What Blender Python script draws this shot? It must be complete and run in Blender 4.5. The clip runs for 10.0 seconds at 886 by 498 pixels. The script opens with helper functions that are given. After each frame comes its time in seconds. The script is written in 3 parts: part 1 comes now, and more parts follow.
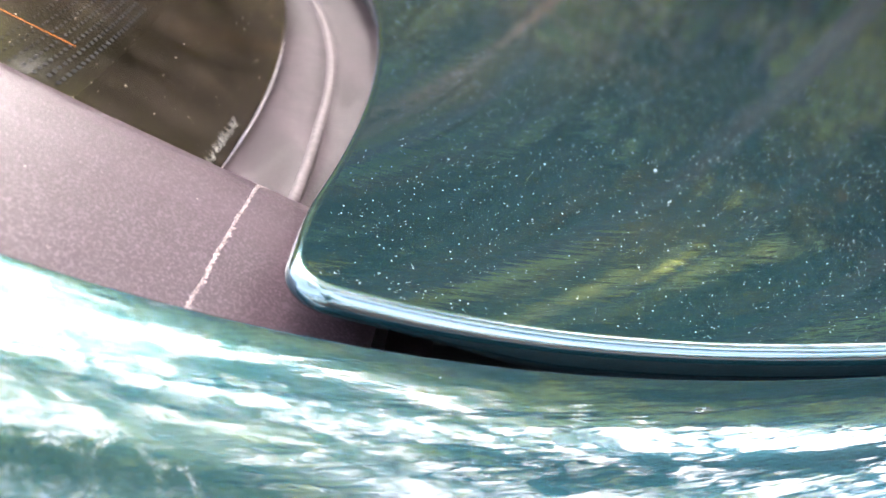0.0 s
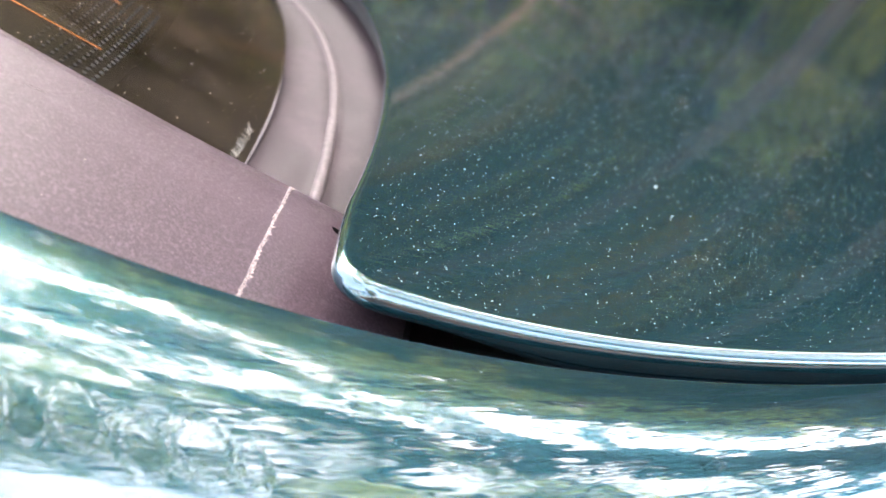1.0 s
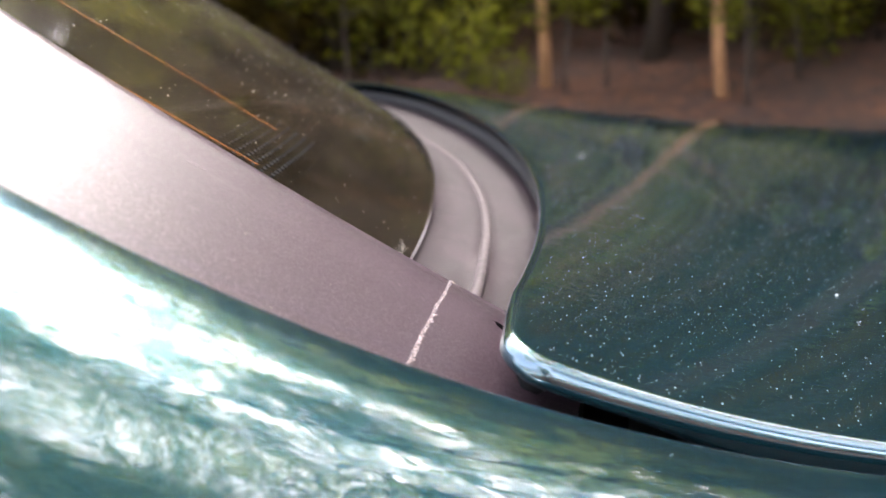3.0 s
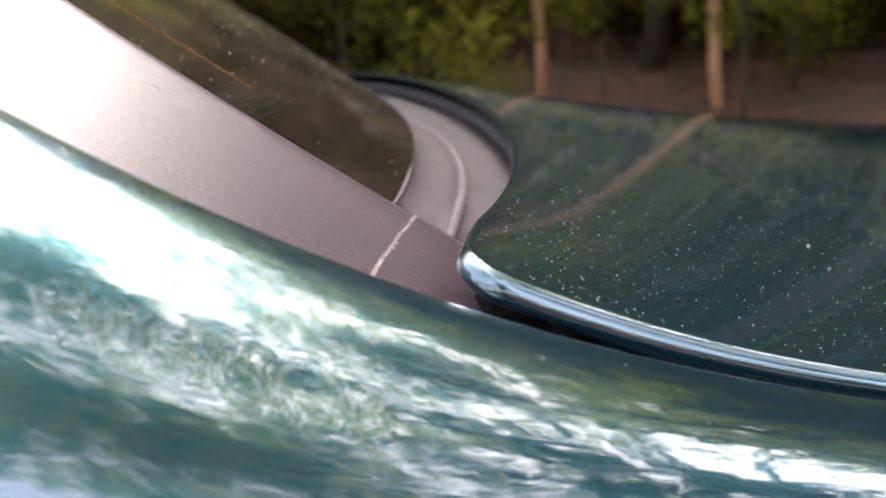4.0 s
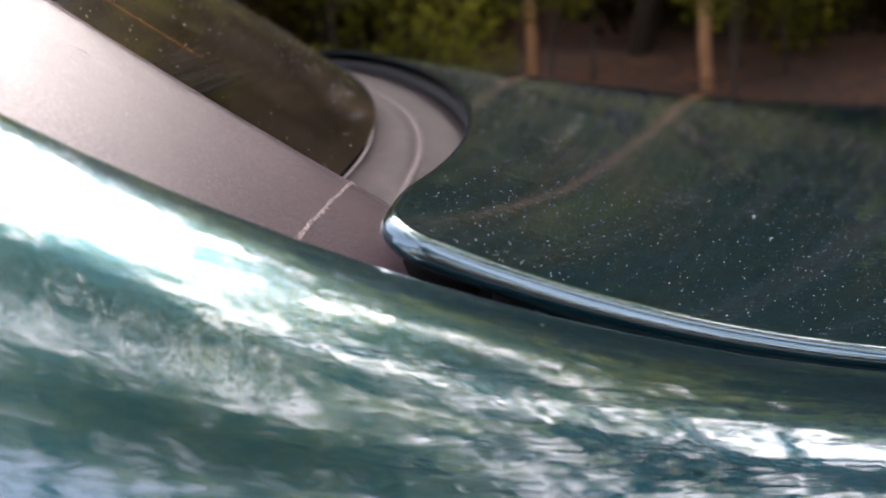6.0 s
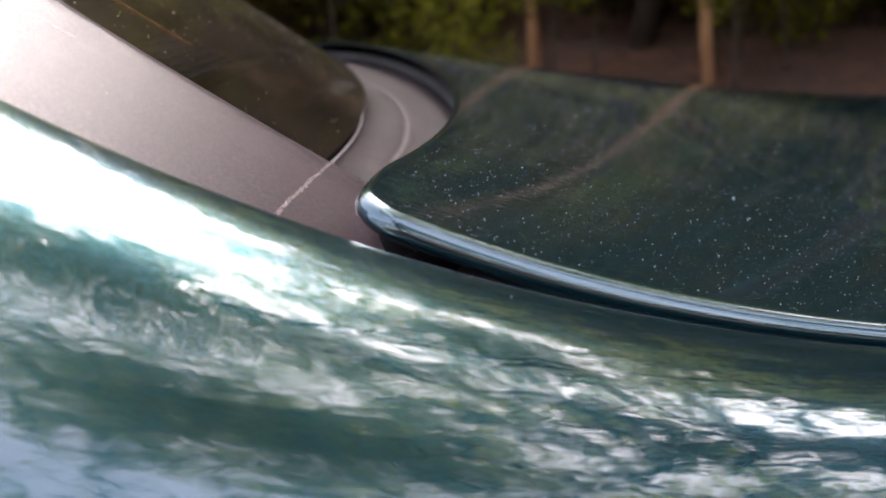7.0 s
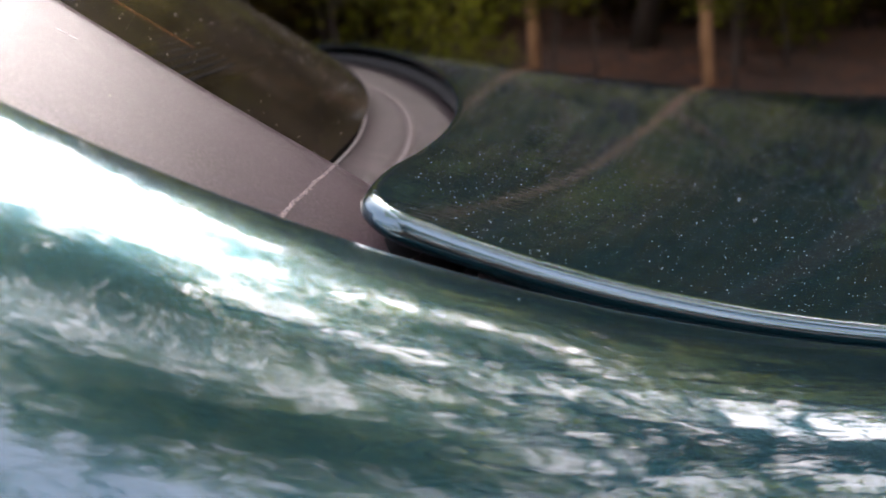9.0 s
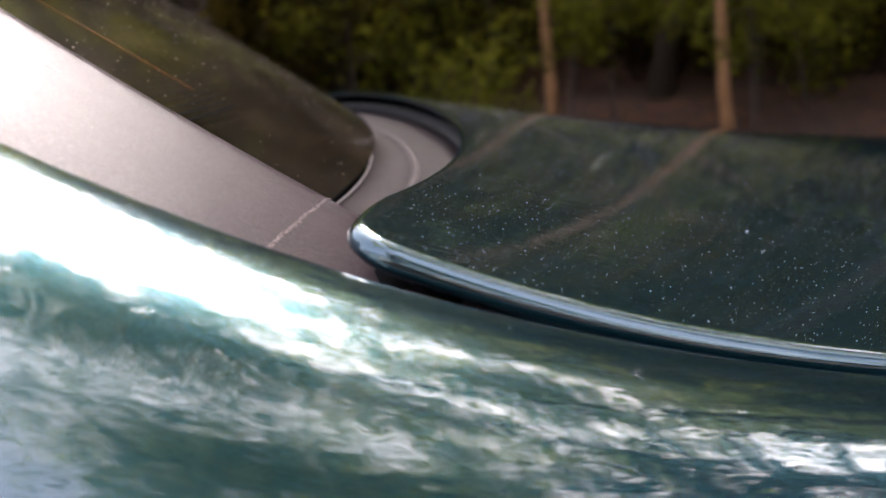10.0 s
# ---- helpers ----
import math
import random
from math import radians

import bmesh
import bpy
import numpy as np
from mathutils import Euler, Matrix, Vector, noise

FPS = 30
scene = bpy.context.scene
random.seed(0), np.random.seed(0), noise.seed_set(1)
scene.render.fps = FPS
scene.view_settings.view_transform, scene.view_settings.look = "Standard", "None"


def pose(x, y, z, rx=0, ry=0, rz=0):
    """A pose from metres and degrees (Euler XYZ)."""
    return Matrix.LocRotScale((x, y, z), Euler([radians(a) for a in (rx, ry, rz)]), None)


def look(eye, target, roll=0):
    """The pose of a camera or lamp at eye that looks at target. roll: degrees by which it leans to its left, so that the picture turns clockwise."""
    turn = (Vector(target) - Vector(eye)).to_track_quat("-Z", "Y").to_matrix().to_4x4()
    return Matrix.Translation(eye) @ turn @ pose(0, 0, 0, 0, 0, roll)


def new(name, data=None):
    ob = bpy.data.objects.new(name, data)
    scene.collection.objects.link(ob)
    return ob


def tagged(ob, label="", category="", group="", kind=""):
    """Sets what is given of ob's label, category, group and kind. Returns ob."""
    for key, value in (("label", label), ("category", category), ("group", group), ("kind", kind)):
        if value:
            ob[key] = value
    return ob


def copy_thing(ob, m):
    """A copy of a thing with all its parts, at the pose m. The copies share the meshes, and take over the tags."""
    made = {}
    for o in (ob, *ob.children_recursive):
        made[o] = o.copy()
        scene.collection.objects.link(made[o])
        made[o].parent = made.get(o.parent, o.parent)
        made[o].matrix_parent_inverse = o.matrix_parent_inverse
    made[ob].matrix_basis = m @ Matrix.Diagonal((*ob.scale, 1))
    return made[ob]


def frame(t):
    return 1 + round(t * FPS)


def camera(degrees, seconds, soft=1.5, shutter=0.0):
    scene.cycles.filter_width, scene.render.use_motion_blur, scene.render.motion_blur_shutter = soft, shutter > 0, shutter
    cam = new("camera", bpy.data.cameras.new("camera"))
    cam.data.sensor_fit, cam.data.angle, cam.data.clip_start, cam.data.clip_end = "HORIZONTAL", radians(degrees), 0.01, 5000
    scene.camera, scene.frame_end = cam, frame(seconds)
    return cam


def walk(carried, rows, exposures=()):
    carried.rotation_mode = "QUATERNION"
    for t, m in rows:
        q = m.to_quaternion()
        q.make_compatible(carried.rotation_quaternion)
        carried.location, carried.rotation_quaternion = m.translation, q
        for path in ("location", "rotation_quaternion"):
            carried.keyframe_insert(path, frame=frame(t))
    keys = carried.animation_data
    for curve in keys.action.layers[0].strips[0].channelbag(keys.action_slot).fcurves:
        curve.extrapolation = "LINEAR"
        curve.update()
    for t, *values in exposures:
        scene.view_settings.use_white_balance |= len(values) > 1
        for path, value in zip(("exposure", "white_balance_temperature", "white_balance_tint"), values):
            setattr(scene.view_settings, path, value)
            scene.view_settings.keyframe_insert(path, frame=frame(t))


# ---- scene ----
cam = camera(44.0, 10.0, soft=1.6)
cam.data.dof.use_dof, cam.data.dof.focus_distance, cam.data.dof.aperture_fstop = True, 0.27, 18.0
PATH = [
    (0, (0.02994, 0.28233, 1.09857), (0.03065, 0.64378, 0.9521), -3.01),
    (0.5, (0.02211, 0.27205, 1.09639), (0.03618, 0.63467, 0.95353), -0.95),
    (1, (0.00982, 0.2712, 1.09904), (0.02974, 0.63477, 0.95932), -0.49),
    (1.5, (0.00058, 0.27189, 1.09498), (0.02299, 0.63535, 0.95535), -0.84),
    (2, (-0.03285, 0.28904, 1.10085), (-0.006, 0.65381, 0.96549), -0.20),
    (2.5, (-0.01352, 0.28246, 1.08608), (-0.01987, 0.65875, 0.9838), -2.06),
    (2.7, (-0.00611, 0.28078, 1.08027), (-0.02598, 0.66164, 0.99873), -2.74),
    (3.8, (0.00906, 0.27829, 1.05503), (-0.0197, 0.66103, 0.98585), -3.79),
    (4, (0.00879, 0.27695, 1.05333), (-0.01574, 0.65989, 0.98363), -3.39),
    (4.5, (0.00953, 0.27817, 1.05336), (-0.01255, 0.6608, 0.98121), -3.26),
    (5, (0.0146, 0.27614, 1.05129), (-0.00772, 0.65813, 0.9759), -3.23),
    (5.2, (0.01681, 0.27634, 1.05164), (-0.0049, 0.65804, 0.97463), -3.28),
    (6.3, (0.02268, 0.27464, 1.04756), (0.00066, 0.65665, 0.97213), -3.24),
    (6.5, (0.02245, 0.2733, 1.04695), (-0.00126, 0.65513, 0.97118), -3.47),
    (7, (0.02812, 0.27055, 1.04548), (0.00526, 0.65212, 0.96812), -3.48),
    (7.5, (0.02911, 0.27172, 1.04878), (0.00648, 0.65338, 0.97182), -3.44),
    (8, (0.02811, 0.27106, 1.04667), (0.00566, 0.65277, 0.96987), -3.56),
    (8.5, (0.0281, 0.27091, 1.04739), (0.00588, 0.65257, 0.97031), -3.65),
    (9, (0.02698, 0.2722, 1.04521), (0.00387, 0.65392, 0.96866), -3.66),
    (9.5, (0.0273, 0.2745, 1.04101), (0.00337, 0.65788, 0.97361), -3.96),
    (10, (0.03256, 0.27842, 1.03899), (0.0028, 0.663, 0.98142), -4.69),
]
walk(cam, [(t, look(eye, target, roll)) for t, eye, target, roll in PATH], exposures=[(0.0, 4.55, 6750, 15), (2.0, 4.5, 6750, 15), (2.7, 4.25, 6750, 16), (4.0, 3.65, 6800, 18), (6.5, 3.05, 6800, 20), (10.0, 2.88, 6850, 20)])

# ---- daylight: hazy bright sky, low sun behind the wood ----
SUN_AZ, SUN_EL = radians(17), radians(47)
world = bpy.data.worlds.new("world")
scene.world = world
world.use_nodes = True
wn = world.node_tree
sky = wn.nodes.new("ShaderNodeTexSky")
sky.sky_type, sky.sun_disc, sky.sun_elevation, sky.sun_rotation = "NISHITA", False, SUN_EL, SUN_AZ
sky.dust_density, sky.air_density = 2.2, 1.0
sun_at = Vector((math.sin(SUN_AZ) * math.cos(SUN_EL), math.cos(SUN_AZ) * math.cos(SUN_EL), math.sin(SUN_EL)))
# broken white cloud over the whole sky, as bright as the haze behind it
coord, drift, cover = wn.nodes.new("ShaderNodeTexCoord"), wn.nodes.new("ShaderNodeTexNoise"), wn.nodes.new("ShaderNodeValToRGB")
drift.inputs["Scale"].default_value, drift.inputs["Detail"].default_value, drift.inputs["Roughness"].default_value = 3.2, 6.0, 0.6
cover.color_ramp.elements[0].position, cover.color_ramp.elements[1].position = 0.55, 0.66
grey, bright, blend = wn.nodes.new("ShaderNodeRGBToBW"), wn.nodes.new("ShaderNodeMath"), wn.nodes.new("ShaderNodeMix")
bright.operation, bright.inputs[1].default_value, blend.data_type = "MULTIPLY", 1.8, "RGBA"
wn.links.new(coord.outputs["Generated"], drift.inputs["Vector"])
wn.links.new(drift.outputs["Fac"], cover.inputs[0])
wn.links.new(sky.outputs[0], grey.inputs[0])
wn.links.new(grey.outputs[0], bright.inputs[0])
# the bright veil that thin cloud makes on the sun's side
toward, veil, whiter = wn.nodes.new("ShaderNodeVectorMath"), wn.nodes.new("ShaderNodeMapRange"), wn.nodes.new("ShaderNodeMath")
toward.operation, whiter.operation = "DOT_PRODUCT", "MAXIMUM"
toward.inputs[1].default_value = sun_at
for socket, value in (("From Min", 0.60), ("From Max", 0.80), ("To Min", 0.45), ("To Max", 0.78)):
    veil.inputs[socket].default_value = value
wn.links.new(coord.outputs["Generated"], toward.inputs[0])
wn.links.new(toward.outputs["Value"], veil.inputs["Value"])
wn.links.new(cover.outputs[0], whiter.inputs[0])
wn.links.new(veil.outputs[0], whiter.inputs[1])
wn.links.new(whiter.outputs[0], blend.inputs[0])
wn.links.new(sky.outputs[0], blend.inputs[6])
wn.links.new(bright.outputs[0], blend.inputs[7])
wn.links.new(blend.outputs[2], wn.nodes["Background"].inputs[0])
wn.nodes["Background"].inputs[1].default_value = 0.15
sun = new("sun", bpy.data.lights.new("sun", "SUN"))
sun.data.energy, sun.data.angle, sun.data.color = 1.8, radians(6), (1.0, 0.94, 0.90)
sun.matrix_world = look(sun_at * 60, (0, 0, 1))


# ---- materials ----
class Nodes:
    """A small wrapper that makes a node material."""

    def __init__(self, name):
        self.mat = bpy.data.materials.new(name)
        self.mat.use_nodes = True
        self.tree = self.mat.node_tree
        self.bsdf = self.tree.nodes["Principled BSDF"]

    def node(self, kind, **inputs):
        n = self.tree.nodes.new(kind)
        for key, value in inputs.items():
            n.inputs[key.replace("_", " ")].default_value = value
        return n

    def link(self, a, b):
        self.tree.links.new(a, b)

    def put(self, **values):
        for key, value in values.items():
            self.bsdf.inputs[key.replace("_", " ")].default_value = value

    def coords(self, scale=(1, 1, 1), shift=(0, 0, 0)):
        tc = self.tree.nodes.new("ShaderNodeTexCoord")
        mp = self.tree.nodes.new("ShaderNodeMapping")
        mp.inputs["Scale"].default_value = scale
        mp.inputs["Location"].default_value = shift
        self.link(tc.outputs["Object"], mp.inputs["Vector"])
        return mp.outputs[0]

    def noise(self, scale, detail=4.0, rough=0.55, stretch=(1, 1, 1)):
        n = self.node("ShaderNodeTexNoise", Scale=scale, Detail=detail, Roughness=rough)
        self.link(self.coords(stretch, (3.371, 5.913, 2.137)), n.inputs["Vector"])
        return n.outputs["Fac"]

    def ramp(self, fac, stops):
        r = self.tree.nodes.new("ShaderNodeValToRGB")
        e = r.color_ramp.elements
        while len(e) < len(stops):
            e.new(0.5)
        for k, (at, col) in enumerate(stops):
            e[k].position, e[k].color = at, (*col, 1) if len(col) == 3 else col
        self.link(fac, r.inputs[0])
        return r.outputs[0]

    def math(self, op, a, b):
        m = self.tree.nodes.new("ShaderNodeMath")
        m.operation = op
        for k, v in enumerate((a, b)):
            if isinstance(v, (int, float)):
                m.inputs[k].default_value = v
            else:
                self.link(v, m.inputs[k])
        return m.outputs[0]

    def mix(self, fac, a, b):
        m = self.tree.nodes.new("ShaderNodeMix")
        m.data_type = "RGBA"
        for k, v in ((0, fac), (6, a), (7, b)):
            if isinstance(v, tuple):
                m.inputs[k].default_value = (*v, 1)
            elif isinstance(v, (int, float)):
                m.inputs[k].default_value = v
            else:
                self.link(v, m.inputs[k])
        return m.outputs[2]

    def bump(self, height, strength, distance, normal=None, socket="Normal"):
        b = self.node("ShaderNodeBump", Strength=strength, Distance=distance)
        self.link(height, b.inputs["Height"])
        if normal is not None:
            self.link(normal, b.inputs["Normal"])
        if socket:
            self.link(b.outputs[0], self.bsdf.inputs[socket])
        return b.outputs[0]


def paint_material(name, peel_depth, haze, fine, rings=()):
    """Dark green metallic paint under a clear coat with orange peel; rings are dried drops."""
    m = Nodes(name)
    flake = m.node("ShaderNodeTexVoronoi", Scale=2600.0)
    m.link(m.coords(), flake.inputs["Vector"])
    spark = m.ramp(flake.outputs["Color"], [(0.80, (0, 0, 0)), (1.0, (1, 1, 1))])
    tone = m.ramp(m.noise(9, 3), [(0.3, (0.0115, 0.052, 0.071)), (0.7, (0.0140, 0.063, 0.085))])
    m.link(m.mix(m.math("MULTIPLY", spark, 0.30), tone, (0.05, 0.34, 0.34)), m.bsdf.inputs["Base Color"])
    m.put(Metallic=0.85, Specular_IOR_Level=0.0, Roughness=0.19, Coat_Weight=1.0, Coat_Roughness=haze, Coat_IOR=1.92)
    peel = m.math("ADD", m.math("MULTIPLY", m.noise(300, 1.8, 0.55, (0.11, 1, 0.07)), fine), m.math("MULTIPLY", m.noise(70, 0.5, 0.5, (0.18, 1, 0.14)), 0.7))
    peel = m.math("ADD", peel, m.math("MULTIPLY", m.noise(17, 1.0, 0.5, (0.45, 1, 0.4)), 2.4))
    for centre, size in rings:
        far = m.node("ShaderNodeVectorMath")
        far.operation = "DISTANCE"
        m.link(m.coords((1, 1, 0)), far.inputs[0])
        far.inputs[1].default_value = (*centre, 0)
        wob = m.math("ADD", far.outputs["Value"], m.math("MULTIPLY", m.noise(160, 2), size * 0.35))
        ring = m.ramp(m.math("DIVIDE", wob, size * 2), [(0.34, (0, 0, 0)), (0.47, (0.35, 0.35, 0.35)), (0.53, (1, 1, 1)), (0.60, (0.15, 0.15, 0.15)), (0.66, (0.4, 0.4, 0.4)), (0.72, (0, 0, 0))])
        peel = m.math("ADD", peel, m.math("MULTIPLY", ring, 0.42))
    m.bump(peel, peel_depth, 0.0009, socket="Coat Normal")
    return m.mat


def trim_material():
    """Weathered dark plastic, greyed by the sun, with grain, long streaks and fine scratches."""
    m = Nodes("weathered_black_plastic")
    grey = m.ramp(m.noise(34, 5, 0.6, (0.10, 1.6, 0.12)), [(0.25, (0.026, 0.0155, 0.0195)), (0.55, (0.034, 0.0205, 0.0255)), (0.80, (0.046, 0.0285, 0.0350))])
    blotch = m.mix(m.ramp(m.noise(55, 5, 0.65), [(0.40, (0, 0, 0)), (0.85, (0.22, 0.22, 0.22))]), grey, (0.030, 0.0215, 0.025))
    grain = m.ramp(m.noise(800, 5, 0.85), [(0.50, (0, 0, 0)), (0.64, (0.75, 0.75, 0.75))])
    grained = m.mix(grain, blotch, (0.125, 0.094, 0.106))
    streak = m.ramp(m.noise(420, 2, 0.6, (0.05, 1, 0.05)), [(0.60, (0, 0, 0)), (0.74, (0.30, 0.30, 0.30))])
    broken = m.math("MULTIPLY", streak, m.ramp(m.noise(70, 3), [(0.5, (0, 0, 0)), (0.66, (1, 1, 1))]))
    m.link(m.mix(broken, grained, (0.15, 0.125, 0.13)), m.bsdf.inputs["Base Color"])
    m.link(m.ramp(m.noise(46, 5, 0.65, (0.10, 1.5, 0.10)), [(0.25, (0.26, 0.26, 0.26)), (0.75, (0.34, 0.34, 0.34))]), m.bsdf.inputs["Roughness"])
    m.put(Specular_IOR_Level=0.36)
    m.bump(m.noise(850, 4, 0.75), 0.24, 0.0005)
    return m.mat


def cowl_material():
    """Dull grey plastic with rubbed patches and curved fine scratches."""
    m = Nodes("dull_cowl_plastic")
    base = m.ramp(m.noise(30, 6, 0.70, (1, 0.35, 1)), [(0.25, (0.0110, 0.0066, 0.0080)), (0.52, (0.0190, 0.0116, 0.0139)), (0.8, (0.0480, 0.0310, 0.0355))])
    line = m.ramp(m.noise(46, 0.0), [(0.488, (0, 0, 0)), (0.5, (0.22, 0.22, 0.22)), (0.512, (0, 0, 0))])
    rubbed = m.mix(line, base, (0.012, 0.010, 0.010))
    grain = m.ramp(m.noise(1800, 2), [(0.5, (0, 0, 0)), (0.75, (0.3, 0.3, 0.3))])
    m.link(m.mix(grain, rubbed, (0.11, 0.095, 0.095)), m.bsdf.inputs["Base Color"])
    m.put(Roughness=0.50, Specular_IOR_Level=0.07)
    m.bump(m.noise(1200, 3), 0.3, 0.0003)
    return m.mat


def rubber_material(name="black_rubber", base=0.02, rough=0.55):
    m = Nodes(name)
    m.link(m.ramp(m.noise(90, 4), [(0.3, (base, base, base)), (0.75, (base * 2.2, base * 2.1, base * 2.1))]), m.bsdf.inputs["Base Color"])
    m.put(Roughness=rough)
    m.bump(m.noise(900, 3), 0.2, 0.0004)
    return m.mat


def glass_material():
    m = Nodes("tinted_windscreen_glass")
    t = m.tree
    clear = t.nodes.new("ShaderNodeBsdfTransparent")
    clear.inputs[0].default_value = (0.20, 0.20, 0.17, 1)
    gloss = t.nodes.new("ShaderNodeBsdfGlossy")
    gloss.inputs["Roughness"].default_value = 0.10
    fres = t.nodes.new("ShaderNodeFresnel")
    fres.inputs["IOR"].default_value = 1.55
    mix = t.nodes.new("ShaderNodeMixShader")
    m.link(fres.outputs[0], mix.inputs[0])
    m.link(clear.outputs[0], mix.inputs[1])
    m.link(gloss.outputs[0], mix.inputs[2])
    film = t.nodes.new("ShaderNodeBsdfDiffuse")
    film.inputs[0].default_value = (0.12, 0.090, 0.066, 1)
    dirt = t.nodes.new("ShaderNodeMixShader")
    m.link(m.math("MULTIPLY", m.ramp(m.noise(20, 6, 0.7), [(0.36, (0.08, 0.08, 0.08)), (0.68, (1, 1, 1))]), 0.15), dirt.inputs[0])
    m.link(mix.outputs[0], dirt.inputs[1])
    m.link(film.outputs[0], dirt.inputs[2])
    m.link(dirt.outputs[0], t.nodes["Material Output"].inputs[0])
    return m.mat


def plain_material(name, colour, rough=0.6, metal=0.0, vary=0.25, scale=60, gloss=0.5):
    m = Nodes(name)
    low = tuple(c * (1 - vary) for c in colour)
    high = tuple(min(1, c * (1 + vary)) for c in colour)
    m.link(m.ramp(m.noise(scale, 4), [(0.3, low), (0.7, high)]), m.bsdf.inputs["Base Color"])
    m.put(Roughness=rough, Metallic=metal, Specular_IOR_Level=gloss)
    return m.mat


def bark_material(name, low, high):
    m = Nodes(name)
    m.link(m.ramp(m.noise(7, 6, 0.65, (1, 1, 0.25)), [(0.3, low), (0.7, high)]), m.bsdf.inputs["Base Color"])
    m.put(Roughness=0.9)
    m.bump(m.noise(26, 5, 0.6, (1, 1, 0.2)), 0.8, 0.02)
    return m.mat


def leaf_material(name, dark, light):
    m = Nodes(name)
    geo = m.tree.nodes.new("ShaderNodeNewGeometry")
    tone = m.ramp(geo.outputs["Random Per Island"], [(0.0, dark), (1.0, light)])
    m.link(tone, m.bsdf.inputs["Base Color"])
    m.put(Roughness=0.6, Specular_IOR_Level=0.12)
    glow = m.tree.nodes.new("ShaderNodeBsdfTranslucent")
    m.link(tone, glow.inputs[0])
    mix = m.tree.nodes.new("ShaderNodeMixShader")
    mix.inputs[0].default_value = 0.72
    m.link(m.bsdf.outputs[0], mix.inputs[1])
    m.link(glow.outputs[0], mix.inputs[2])
    m.link(mix.outputs[0], m.tree.nodes["Material Output"].inputs[0])
    return m.mat


def ground_material():
    m = Nodes("leaf_litter")
    cells = m.node("ShaderNodeTexVoronoi", Scale=14.0)
    m.link(m.coords(), cells.inputs["Vector"])
    litter = m.ramp(cells.outputs["Color"], [(0.15, (0.020, 0.006, 0.002)), (0.5, (0.062, 0.018, 0.003)), (0.85, (0.13, 0.040, 0.008))])
    m.link(m.mix(m.ramp(m.noise(0.5, 5), [(0.4, (0, 0, 0)), (0.65, (1, 1, 1))]), litter, (0.028, 0.010, 0.003)), m.bsdf.inputs["Base Color"])
    m.put(Roughness=0.95)
    m.bump(m.noise(18, 6), 0.8, 0.05)
    return m.mat


PAINT = paint_material("green_metallic_paint", 0.05, 0.02, 0.55)
PAINT_SPOTTED = paint_material("green_metallic_paint_with_dried_drops", 0.08, 0.016, 1.05, [((-0.1232, -0.0842), 0.0062), ((-0.1147, -0.0866), 0.0055), ((-0.1032, -0.0860), 0.0060), ((-0.0893, -0.0901), 0.0062), ((-0.0745, -0.0901), 0.0074), ((-0.0640, -0.0930), 0.0050)])
TRIM = trim_material()
COWL = cowl_material()
SMEAR = plain_material("black_rubber_smear", (0.003, 0.003, 0.003), 0.95, 0, 0.3, 300, 0.0)
# near-black that puts shade into the bonnet gaps; also on the underbody
DARK = rubber_material("shade_black", 0.008, 0.8)
# rib paler than the cowl: its highlight is put into the colour
RIB = plain_material("highlit_cowl_rib", (0.078, 0.062, 0.062), 0.60, 0, 0.3, 300, 0.08)
SEAL = plain_material("pale_dusty_seal", (0.42, 0.36, 0.35), 0.6, 0, 0.4, 700)
SCUFF = plain_material("chalky_scuffed_seam", (0.17, 0.128, 0.118), 0.8, 0, 0.8, 1100)
GLASS = glass_material()
WIRE = plain_material("orange_heating_wire", (0.26, 0.078, 0.007), 0.7, 0, 0.2, 300, 0.05)
FRIT = plain_material("black_ceramic_frit", (0.004, 0.004, 0.004), 0.8, 0, 0.25, 60, 0.03)
DOT = plain_material("grey_frit_dot", (0.020, 0.020, 0.019), 0.8, 0, 0.5, 40, 0.0)
DUST = plain_material("pale_dust", (0.42, 0.375, 0.31), 0.9, 0, 0.5, 400)
CABIN = plain_material("dark_cabin_plastic", (0.022, 0.020, 0.018), 0.7)
TYRE = rubber_material("tyre_rubber", 0.02, 0.8)
RIM = plain_material("alloy_rim", (0.45, 0.45, 0.46), 0.35, 0.9, 0.1)
BARK_WARM = bark_material("warm_pine_bark", (0.22, 0.10, 0.04), (0.46, 0.24, 0.11))
BARK_GREY = bark_material("grey_bark", (0.022, 0.014, 0.009), (0.065, 0.044, 0.030))
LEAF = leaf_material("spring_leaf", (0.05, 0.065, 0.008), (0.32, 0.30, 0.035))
# canopy leaves lightened as if backlit, to brighten the wing's reflection
LEAF_BACKLIT = leaf_material("backlit_canopy_leaf", (0.09, 0.12, 0.030), (0.38, 0.40, 0.10))
# darker leaf copy: the shade inside the wood is put into its colour
LEAF_SHADED = leaf_material("shaded_leaf", (0.020, 0.015, 0.003), (0.078, 0.056, 0.010))
# yellower leaf copy with sunlight put into its colour
LEAF_SUNLIT = leaf_material("sunlit_spring_leaf", (0.055, 0.065, 0.008), (0.27, 0.265, 0.032))
GROUND = ground_material()


# ---- mesh helpers ----
def link_mesh(name, mesh, material, parent, label, smooth=True):
    mesh.materials.append(material)
    if smooth:
        mesh.polygons.foreach_set("use_smooth", [True] * len(mesh.polygons))
    ob = new(name, mesh)
    ob.parent = parent
    if label:
        tagged(ob, label)
    return ob


